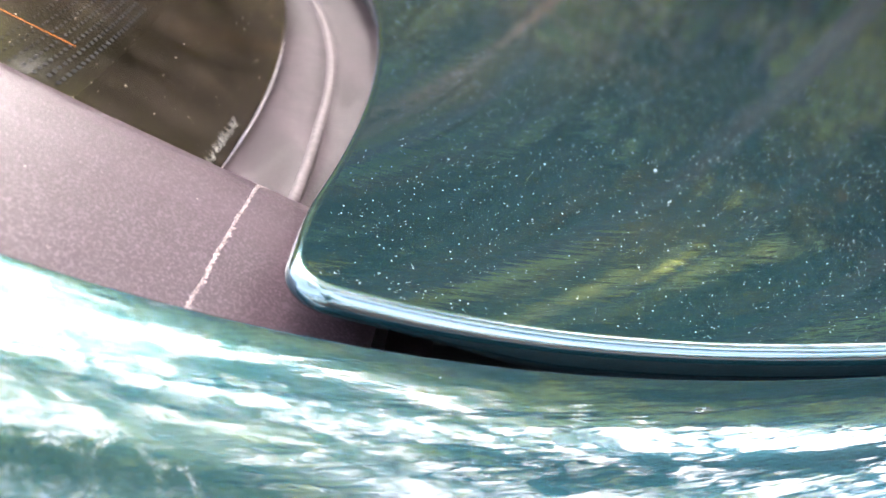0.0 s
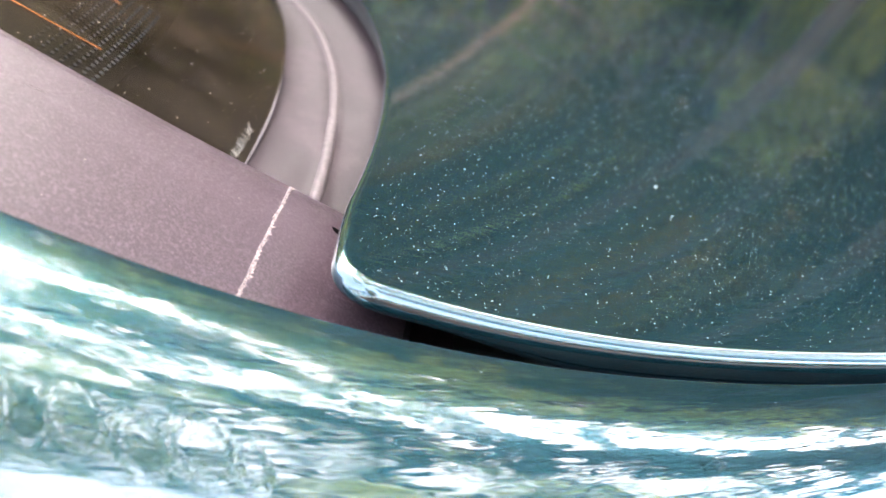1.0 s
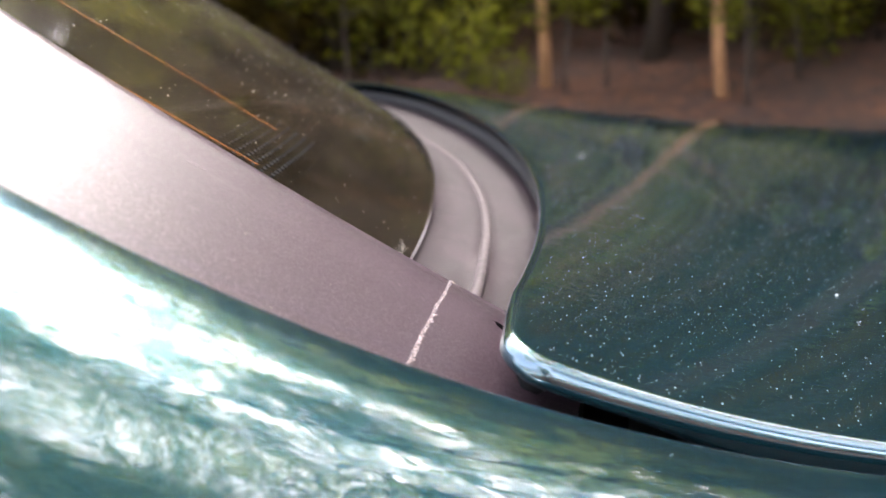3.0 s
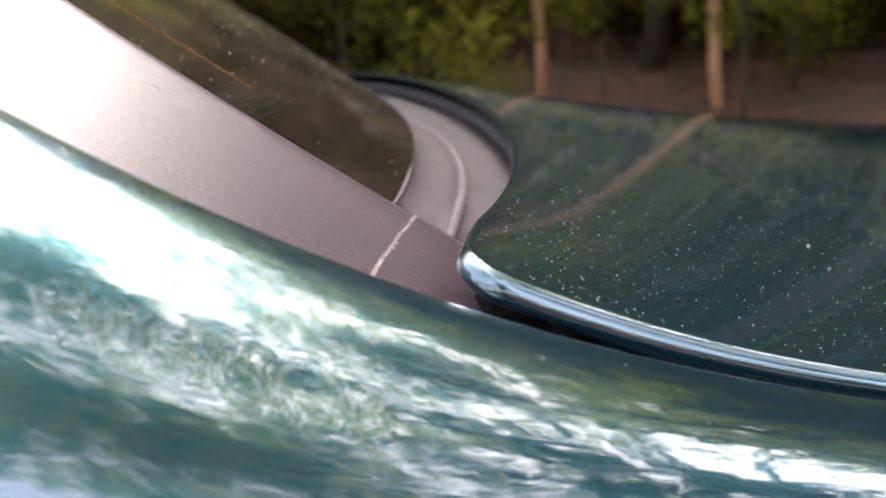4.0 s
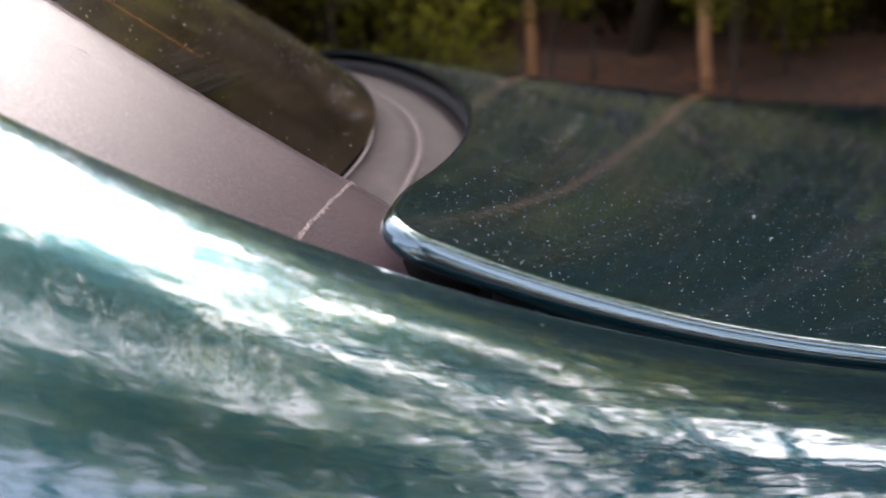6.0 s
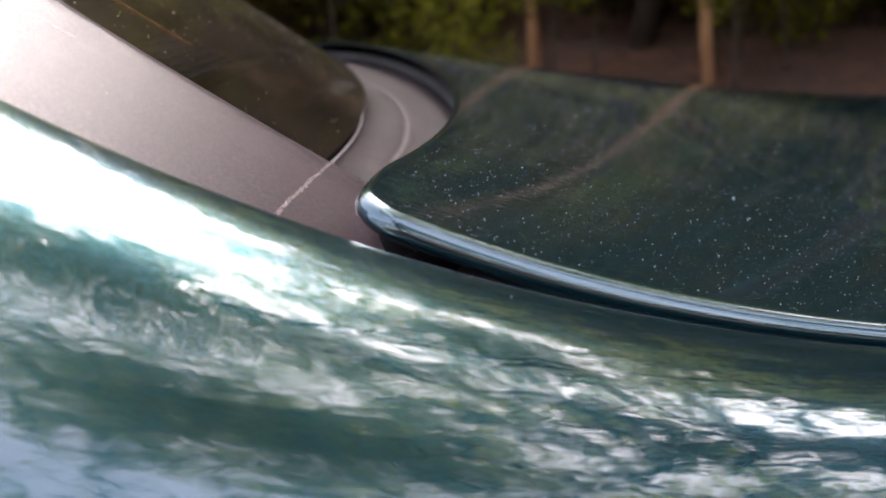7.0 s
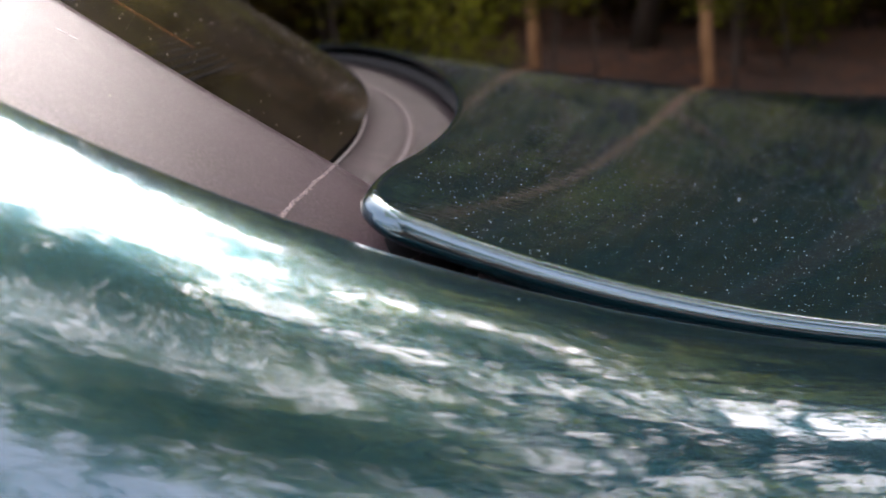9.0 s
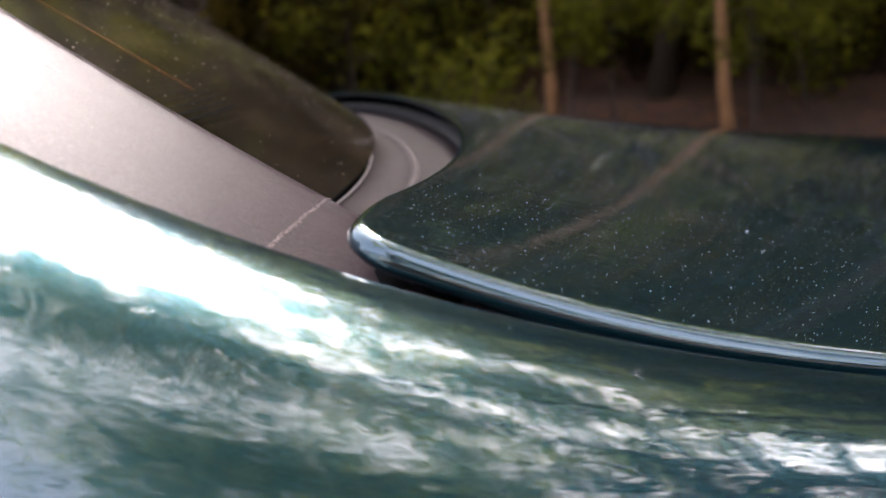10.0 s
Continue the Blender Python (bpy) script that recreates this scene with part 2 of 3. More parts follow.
def part(name, bm, material, parent=None, label="", smooth=True):
    """Links a bmesh as one mesh object under a thing or a part."""
    bmesh.ops.recalc_face_normals(bm, faces=bm.faces)
    mesh = bpy.data.meshes.new(name)
    bm.to_mesh(mesh)
    bm.free()
    return link_mesh(name, mesh, material, parent, label, smooth)


def from_arrays(name, verts, faces, material, parent=None, label="", smooth=True):
    mesh = bpy.data.meshes.new(name)
    mesh.from_pydata([tuple(map(float, v)) for v in verts], [], [tuple(map(int, f)) for f in faces])
    mesh.update()
    return link_mesh(name, mesh, material, parent, label, smooth)


def grid(bm, rows, closed=False):
    """Faces between rows of points; returns the rows of vertices."""
    vs = [[bm.verts.new(p) for p in row] for row in rows]
    for a, b in zip(vs[:-1], vs[1:]):
        n = len(a)
        for k in range(n if closed else n - 1):
            bm.faces.new((a[k], a[(k + 1) % n], b[(k + 1) % n], b[k]))
    return vs


def tube(bm, points, radii, sides=6):
    rows = []
    pts = [Vector(p) for p in points]
    for k, p in enumerate(pts):
        d = (pts[min(k + 1, len(pts) - 1)] - pts[max(k - 1, 0)]).normalized()
        x = d.orthogonal().normalized() if k == 0 else (x - d * x.dot(d)).normalized()
        y = d.cross(x)
        rows.append([p + (x * math.cos(2 * math.pi * j / sides) + y * math.sin(2 * math.pi * j / sides)) * radii[k] for j in range(sides)])
    vs = grid(bm, rows, closed=True)
    bm.faces.new(vs[0][::-1])
    bm.faces.new(vs[-1])


# ---- the car: u runs forward along it, v across it from the near shut line, z up; its local unit is SIZE metres ----
SIZE = 0.65
CAR = new("car")
CAR.matrix_basis = Matrix.Translation((0, 0.5, 1 - SIZE)) @ Matrix.Rotation(radians(24), 4, "Z") @ Matrix.Scale(SIZE, 4)
tagged(CAR, "dusty dark green metallic car with greyed trim by a wood", "car")
MID = 1.05


def metres(u, v, z):
    """A point of the car given in metres, for the parts that close it."""
    return Vector((u / SIZE, v / SIZE, 1 + (z - 1) / SIZE))


def ease(x, a, b):
    t = min(1, max(0, (x - a) / (b - a)))
    return t * t * (3 - 2 * t)


def near_half(v):
    return min(v, 2 * MID - v)


def shut_line(u):
    """Height of the wing's upper edge along the bonnet and up the windscreen pillar."""
    x = min(max(u, -0.22), 0.36)
    z = 1.0031 - 0.4081 * x + 0.8308 * x * x - 0.9873 * x ** 3
    return z - 0.917 * min(u + 0.22, 0) - 0.16 * max(u - 0.36, 0)


def wing_edge(u):
    """Where the wing's upper edge runs across the car."""
    x = min(max(u, -0.30), 0.35)
    return -0.0452 - 0.1434 * x + 0.2044 * x * x


def shoulder(u, w):
    """Drop of the wing's shoulder at w out from its edge; it leans more towards the pillar."""
    return (0.21 - 0.09 * math.tanh(u / 0.1)) * w + 4.6 * w * w


def skin_edge(u):
    """Where the bonnet's flat skin ends towards the wing."""
    x = min(max(u, -0.1), 0.27)
    return -0.0250 - 0.0889 * x - 0.1086 * x * x


def bonnet_z(u, v):
    x = min(u, 0.3)
    edge = 1.0160 - 0.5034 * x + 1.1999 * x * x - 1.3527 * x ** 3 - 0.1487 * max(u - 0.3, 0)
    wide = MID - skin_edge(u)
    d = max(near_half(v) - skin_edge(u), 0)
    k = min(d / wide, 1)
    return edge + 0.1382 * wide * (k - k ** 3 / 3) + 0.0396 * (1 - math.exp(-d / 0.2366)) + (0.0642 * u * u - 0.0958 * u) * (1 - math.exp(-d / 0.25))


LIP = 0.0062


def across(v, a, b, c, d):
    """A line across the car under the windscreen, level at the middle."""
    x = near_half(v)
    y = min(x, 0.55)
    far = max(x - 0.55, 0)
    return a + b * y + c * y * y + d * y ** 3 + (b + 1.1 * c + 0.9075 * d) * (far - far * far)


def rear_line(v):
    """The line of the bonnet's rear edge."""
    return across(v, -0.0038, 0.6512, -0.4820, 0.0739)


def rear_lip(v):
    """Radius of the rolled edge along the bonnet's rear: full at the corner, thin further in."""
    return LIP - (LIP - 0.0030) * ease(near_half(v), -0.027, -0.008)


def bonnet_rear(v, d=None):
    """Where the flat skin ends towards the glass; d is the way in from the side edge."""
    x = near_half(v) - skin_edge(0) if d is None else d
    arc = 0.009 * (1 - math.sqrt(max(0, 1 - ((0.009 - x) / 0.009) ** 2))) if x < 0.009 else 0
    return rear_line(v) + rear_lip(v) + min(arc, 0.009) + 0.0075 * max(0, 1 - x / 0.06) ** 1.5



def glass_foot(v):
    return across(v, -0.0911, 0.7113, -0.4786, 0.0257)


def foot_z(v):
    return across(v, 0.9968, 0.0571, 0.0054, 0.0319)


def cowl_ridge(v):
    return across(v, -0.0414, 0.6810, -0.5078, 0.0103)


def ridge_z(v):
    return across(v, 0.9763, 0.1208, 0.0046, -0.0223)


def cowl_z(u, v):
    g, r = glass_foot(v), cowl_ridge(v)
    k = (u - g) / max(r - g, 0.01)
    free = foot_z(v) + (ridge_z(v) - foot_z(v)) * min(k, 2.2)
    return min(free, bonnet_z(max(u, bonnet_rear(v)), v) - 0.024)


def bonnet():
    bm = bmesh.new()
    fs = np.concatenate([0.03 * np.linspace(0, 1, 26) ** 2.2, np.linspace(0.036, 1, 64)])
    ss = np.linspace(0, 1, 70) ** 1.8
    rows = []
    for s in ss:
        row = []
        for f in fs:
            u0 = 0.0
            for _ in range(6):
                d = (MID - skin_edge(u0)) * f
                u0 = bonnet_rear(skin_edge(u0) + d, d)
            u1 = 1.66 - 0.38 * (1 - f) ** 4
            u = u0 + s * (u1 - u0)
            v = skin_edge(u) + (MID - skin_edge(u)) * f
            row.append(Vector((u, v, bonnet_z(u, v))))
        row += [Vector((p.x, 2 * MID - p.y, p.z)) for p in row[-2::-1]]
        rows.append(row)
    grid(bm, rows)
    # the skin's rim rolls over and under into a hem
    n, m = len(rows), len(rows[0])
    rim = [(0, j) for j in range(m)] + [(i, m - 1) for i in range(1, n)] + [(n - 1, j) for j in range(m - 2, -1, -1)] + [(i, 0) for i in range(n - 2, 0, -1)]
    pts = [rows[i][j] for i, j in rim]
    loops = [[] for _ in range(12)]
    for k, p in enumerate(pts):
        along = (pts[(k + 1) % len(pts)] - pts[k - 1]).normalized()
        flat = Vector((along.y, -along.x, 0)).normalized()
        if k == 0:
            turn = 1 if flat.dot(pts[0] - rows[n // 2][m // 2]) > 0 else -1
        flat *= turn
        v = p.y
        slope = (bonnet_z(p.x, v) - bonnet_z(p.x - flat.x * 0.004, v - flat.y * 0.004)) / 0.004
        out = (flat + Vector((0, 0, slope))).normalized()
        nor = along.cross(out).normalized()
        if nor.z < 0:
            nor = -nor
        lip = rear_lip(p.y) if rim[k][0] == 0 else LIP
        for q in range(8):
            a = 1.57 * q / 7
            loops[q].append(p + out * lip * math.sin(a) - nor * lip * (1 - math.cos(a)))
        deep = lip * (0.3 if rim[k][0] == 0 else 0.3 + 1.05 * ease(p.x, 0.02, 0.09))
        loops[8].append(p + out * lip - nor * (lip + deep * 0.5))
        loops[9].append(p + out * lip * 0.93 - nor * (lip + deep))
        loops[10].append(p + out * lip * 0.60 - nor * (lip * 1.15 + deep))
        loops[11].append(p - out * 0.03 - nor * (lip * 1.2 + deep + 0.002))
    grid(bm, loops, closed=True)
    bmesh.ops.remove_doubles(bm, verts=bm.verts, dist=0.00005)
    hood = part("bonnet", bm, PAINT, CAR, "glossy dark green bonnet skin, dusty, with a rolled edge")
    return hood


def wing(mirror):
    """Front wing and pillar side: from the shut line out over the shoulder and down."""
    bm = bmesh.new()
    rows = []
    us = np.concatenate([np.linspace(-0.8, -0.30, 12), np.linspace(-0.29, 0.5, 90), np.linspace(0.55, 1.66, 16)])
    ws = np.concatenate([[0, 0.0004, 0.001, 0.002, 0.0035], np.linspace(0.006, 0.13, 40)])
    for u in us:
        z0, v0 = shut_line(u), wing_edge(u)
        row = [(0.010, z0 - 0.05), (0.0040, z0 - 0.012), (0.0022, z0 - 0.003), (0.0014, z0 - 0.0011), (0.0006, z0 - 0.0002)]
        for w in ws:
            row.append((-w, z0 - shoulder(u, w)))
        z1 = z0 - shoulder(u, 0.13)
        for k in range(1, 6):
            a = math.pi / 10 * k
            row.append((-0.13 - 0.035 * math.sin(a), z1 - 0.06 * (1 - math.cos(a)) - 0.02 * math.sin(a)))
        z2 = z1 - 0.08
        for k in range(1, 7):
            row.append((-0.165 - 0.03 * math.sin(k / 6 * 3.0), z2 + (-0.05 - z2) * k / 6))
        rows.append([Vector((u, (2 * MID - v - v0) if mirror else v + v0, z)) for v, z in row])
    grid(bm, rows)
    return part("wing", bm, PAINT if mirror else PAINT_SPOTTED, CAR, "dark green front wing reflecting sky and branches")


def gap_shade():
    """A near-black sheet added under the shut line as the gap's shade."""
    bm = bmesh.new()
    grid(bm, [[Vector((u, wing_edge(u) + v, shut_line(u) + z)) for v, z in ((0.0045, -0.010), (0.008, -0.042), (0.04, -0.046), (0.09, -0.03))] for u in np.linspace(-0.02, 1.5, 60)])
    part("gap_shade", bm, DARK, CAR, "near-black sheet added as the shade in the bonnet gap")


def trim_face(u, v):
    """Height of the trim's nearly flat face."""
    x = max(u, -0.35)
    bow = 0.3886 * x * x - 0.272 * min(u + 0.35, 0) if u < 0 else 0
    return 1.0283 - 0.6841 * u + bow + 0.6237 * (v - 0.0657)


def trim_point(u, k):
    v = -0.035 + 0.104 * k
    return Vector((u, v, trim_face(u, v) + 0.0022 * 4 * k * (1 - k) - 0.0016 - 0.0045 * ease(k, 0.90, 1.0) ** 2))


def seam_u(k):
    return -0.0577 + 0.0661 * k


def pillar_trim(mirror=False):
    """The wide greyed plastic strip beside the windscreen, in two lengths with a scuffed joint between."""
    ks = np.concatenate([[0, 0.006, 0.02], np.linspace(0.05, 0.95, 18), [0.98, 0.994, 1]])

    def length(start, end, name, label):
        bm = bmesh.new()
        rows = []
        for s in np.linspace(0, 1, 40):
            row = []
            for k in ks:
                u = start(k) + (end(k) - start(k)) * s
                row.append(trim_point(u, k))
            first, last = row[0], row[-1]
            row = [first + Vector((0, 0.004, -0.02))] + row
            row += [last + Vector((0, 0.0022, -0.0012)), last + Vector((0, 0.003, -0.004)), last + Vector((0, 0.002, -0.11))]
            if mirror:
                row = [Vector((p.x, 2 * MID - p.y, p.z)) for p in row]
            rows.append(row)
        vs = grid(bm, rows)
        for ring in (vs[0], vs[-1]):
            bm.faces.new([bm.verts.new(q.co) for q in ring])
        return part(name, bm, TRIM, CAR, label)

    length(lambda k: -0.80, lambda k: seam_u(k) - 0.0005, "pillar_trim", "greyed matt plastic pillar trim")
    length(lambda k: seam_u(k) + 0.0005, lambda k: rear_line(-0.035 + 0.104 * k) + 0.024, "trim_end", "greyed plastic trim end running under the bonnet")
    if mirror:
        return
    rnd = random.Random(4)
    verts, faces = [], []
    for c in range(260):
        k = (c + rnd.random()) / 260
        p = trim_point(seam_u(k) + 0.0005 * noise.noise((k * 9, 0, 0)) + rnd.gauss(0, 0.00024), k)
        w, h = 0.0004 + 0.0009 * rnd.random() ** 2, 0.0004 + 0.0007 * rnd.random()
        base = len(verts)
        verts += [p + Vector((-w, -h, -0.0004)), p + Vector((w * rnd.random(), -h, -0.0003)), p + Vector((w, h * rnd.random(), -0.0002)), p + Vector((-w * rnd.random(), h, 0)), p + Vector((0, 0, 0.0002 + 0.0004 * rnd.random()))]
        faces += [(base + a, base + (a + 1) % 4, base + 4) for a in range(4)]
    from_arrays("trim_seam", verts, faces, SCUFF, CAR, "pale ragged chalky seam", smooth=False)


def trim_marks():
    """Two short dark rubber scuffs on the trim end beside the bonnet corner."""
    for u0, k0, length in ((0.0300, 0.925, 0.011), (0.0225, 0.81, 0.014)):
        bm = bmesh.new()
        rows = []
        for t in np.linspace(0, 1, 9):
            w = 0.0030 * math.sin(math.pi * (0.12 + 0.88 * t)) + 0.0002
            u, k = u0 + length * (t - 0.5), k0 - 0.05 * t
            c = trim_point(u, k)
            side = (trim_point(u, k + 0.02) - c).normalized()
            rows.append([c - side * w + Vector((0, 0, 0.0001)), c + Vector((0, 0, 0.0003)), c + side * w + Vector((0, 0, 0.0001))])
        grid(bm, rows)
        part("rubber_scuff", bm, SMEAR, CAR, "black rubber scuff")


def lint():
    """Pale fluff caught along the foot of the glass."""
    rnd = random.Random(21)
    verts, faces = [], []
    for _ in range(420):
        v = 0.070 + 0.13 * rnd.random() ** 1.3
        p = glass_point(v, rnd.uniform(-0.001, 0.001), 0.0008)
        d = Vector((-rnd.uniform(0.2, 1), rnd.gauss(0, 0.7), rnd.uniform(0.75, 1.4))).normalized() * rnd.uniform(0.0010, 0.0060)
        s = Vector((rnd.gauss(0, 1), rnd.gauss(0, 1), rnd.gauss(0, 1))).normalized() * 0.00012
        b = len(verts)
        bend = p + d * 0.55 + s * 6
        verts += [p - s, p + s, bend + s, p + d, bend - s]
        faces += [(b, b + 1, b + 2, b + 4), (b + 4, b + 2, b + 3)]
    tagged(from_arrays("lint", verts, faces, DUST, CAR, "pale fluff along the glass edge"), kind="stuff")


def cowl():
    bm = bmesh.new()
    rows = []
    for v in np.linspace(0.02, 2 * MID - 0.02, 150):
        g, r, h = glass_foot(v), cowl_ridge(v), bonnet_rear(v)
        row = [Vector((g - 0.004, v, cowl_z(g, v) - 0.006))]
        for s in np.linspace(0, 1, 34):
            u = g + (h + 0.04 - g) * s
            z = cowl_z(u, v) + 0.0026 * math.exp(-((u - r) / 0.0034) ** 2)
            if u < r:
                z += 0.0022 * math.sin(math.pi * (u - g) / max(r - g, 0.001))
            row.append(Vector((u, v, z)))
        rows.append(row)
    grid(bm, rows)
    panel = part("cowl_panel", bm, COWL, CAR, "grey ribbed plastic cowl at the windscreen foot")
    bm = bmesh.new()
    vv = np.linspace(0.03, 2 * MID - 0.03, 150)
    tube(bm, [(glass_foot(v) + 0.0006, v, cowl_z(glass_foot(v), v) + 0.0004) for v in vv], [0.0010] * len(vv), 6)
    part("windscreen_seal", bm, SEAL, CAR, "pale dusty seal along the glass")
    # pale tube laid on the ridge to draw its highlight
    bm = bmesh.new()
    tube(bm, [(cowl_ridge(v), v, cowl_z(cowl_ridge(v), v) + 0.0003) for v in vv], [0.0033] * len(vv), 8)
    part("cowl_rib", bm, RIB, CAR, "cowl rib coloured pale as its highlight")
    # seal made thick and near-black so its colour gives the gap's shade
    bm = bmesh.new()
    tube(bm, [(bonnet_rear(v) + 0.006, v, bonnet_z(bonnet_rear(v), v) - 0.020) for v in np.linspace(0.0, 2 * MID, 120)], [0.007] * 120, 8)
    part("bonnet_seal", bm, DARK, CAR, "seal under the bonnet edge, near-black as the gap's shade")
    return panel


def glass_point(v, s, lift=0.0):
    """A point of the windscreen, s metres back from its foot."""
    u = glass_foot(v) - s
    z = foot_z(v) + 0.0005 + 0.70 * s - 0.05 * s * s
    return Vector((u + 0.55 * lift, v, z + 0.83 * lift))


def windscreen():
    bm = bmesh.new()
    vv = np.linspace(0.060, 2 * MID - 0.060, 110)
    grid(bm, [[glass_point(v, s) for v in vv] for s in np.linspace(-0.004, 1.05, 50)])
    pane = part("windscreen", bm, GLASS, CAR, "dark reflecting windscreen glass with dust")
    pane.visible_shadow = False
    # black border printed along the foot, then rows of dots that fade out
    bm = bmesh.new()
    grid(bm, [[glass_point(v, k, -0.004) for v in np.linspace(0.062, 2 * MID - 0.062, 110)] for k in np.linspace(-0.004, 0.056, 8)])
    part("glass_border", bm, FRIT, pane, "black ceramic border")
    verts, faces = [], []
    for r in range(7):
        half, tall = 0.00150 - 0.00012 * r, 0.00085 - 0.00007 * r
        for c in range(24):
            v = 0.160 + 0.0052 * (c + 0.5 * (r % 2))
            k = 0.062 + 0.0044 * r
            base = len(verts)
            for p, q in ((-1, -0.5), (-0.7, -1), (0.7, -1), (1, -0.5), (1, 0.5), (0.7, 1), (-0.7, 1), (-1, 0.5)):
                verts.append(glass_point(v + half * p + 0.4 * tall * q, k + tall * q, 0.0005))
            faces.append(tuple(range(base, base + 8)))
    dots = from_arrays("frit_dots", verts, faces, DOT, pane, "rows of small grey printed dots")
    tagged(dots, kind="stuff")
    for v0, lean, s0 in ((0.198, 0.03, 0.069), (0.2655, 0.05, 0.078)):
        bm = bmesh.new()
        rows = []
        for k in np.linspace(s0, 0.50, 60):
            v = v0 + lean * (k - s0)
            rows.append([glass_point(v - 0.0004, k, 0.0006), glass_point(v + 0.0004, k, 0.0006)])
        grid(bm, rows)
        part("heating_wire", bm, WIRE, pane, "thin orange heating wire")
    return pane


def dust():
    """Dust specks scattered over bonnet, glass and wing."""
    rnd = random.Random(11)
    sets = (("bonnet_dust", 40000, lambda: (rnd.random() * 0.62, -0.06 + rnd.random() * 0.70), bonnet_z, 0.00013),
            ("glass_dust", 2600, lambda: (rnd.uniform(0.0, 0.4), rnd.uniform(0.09, 0.6)), None, 0.00026),
            ("trim_dust", 70, lambda: (rnd.uniform(-0.2, 0.02), rnd.uniform(0.05, 0.95)), "trim", 0.00013),
            ("wing_dust", 40, lambda: (rnd.uniform(-0.15, 0.3), rnd.uniform(-0.10, -0.006)), "wing", 0.00022))
    for name, count, pick, surface, size in sets:
        verts, faces = [], []
        for _ in range(count):
            a, b = pick()
            if surface is bonnet_z:
                if a < bonnet_rear(b) + 0.004 or b < skin_edge(a) + 0.001:
                    continue
                c = Vector((a, b, bonnet_z(a, b) + 0.0001))
                tu, tv = Vector((1, 0, -0.24)), Vector((0, 1, 0.3))
            elif surface is None:
                c = glass_point(b, a, 0.0002)
                tu, tv = Vector((-1, 0, 0.65)), Vector((0, 1, 0))
            elif surface == "trim":
                c = trim_point(a, b) + Vector((0, 0, 0.0001))
                tu, tv = Vector((1, 0, -0.5)), Vector((0, 1, 0.35))
            else:
                c = Vector((a, wing_edge(a) + b, shut_line(a) - shoulder(a, -b) + 0.0001))
                tu, tv = Vector((1, 0, -0.35)), Vector((0, 1, 0.2))
            r = size * (0.5 + 2.0 * rnd.random() ** 5 + (2.0 * rnd.random() if rnd.random() < 0.012 else 0))
            base = len(verts)
            turn, thin = rnd.random() * 6.28, 0.35 + 0.65 * rnd.random()
            for k in range(5):
                ang = 2 * math.pi * k / 5
                p, q = r * math.cos(ang), r * thin * math.sin(ang)
                verts.append(c + tu * (p * math.cos(turn) - q * math.sin(turn)) + tv * (p * math.sin(turn) + q * math.cos(turn)))
            verts.append(c + Vector((0, 0, r * 0.6)))
            for k in range(5):
                faces.append((base + k, base + (k + 1) % 5, base + 5))
        if surface is bonnet_z:
            c = Vector((0.2093, 0.0955, bonnet_z(0.2093, 0.0955) + 0.0002))
            for k in range(5):
                a, b = rnd.random() * 6.28, len(verts)
                d, e = Vector((math.cos(a), math.sin(a), 0.1)) * rnd.uniform(0.0008, 0.0016), Vector((-math.sin(a), math.cos(a), 0)) * 0.00025
                verts += [c - e, c + d, c + e, c + Vector((0, 0, 0.0006))]
                faces += [(b, b + 1, b + 3), (b + 1, b + 2, b + 3)]
        ob = from_arrays(name, verts, faces, DUST, CAR, "fine pale dust specks")
        tagged(ob, kind="stuff")


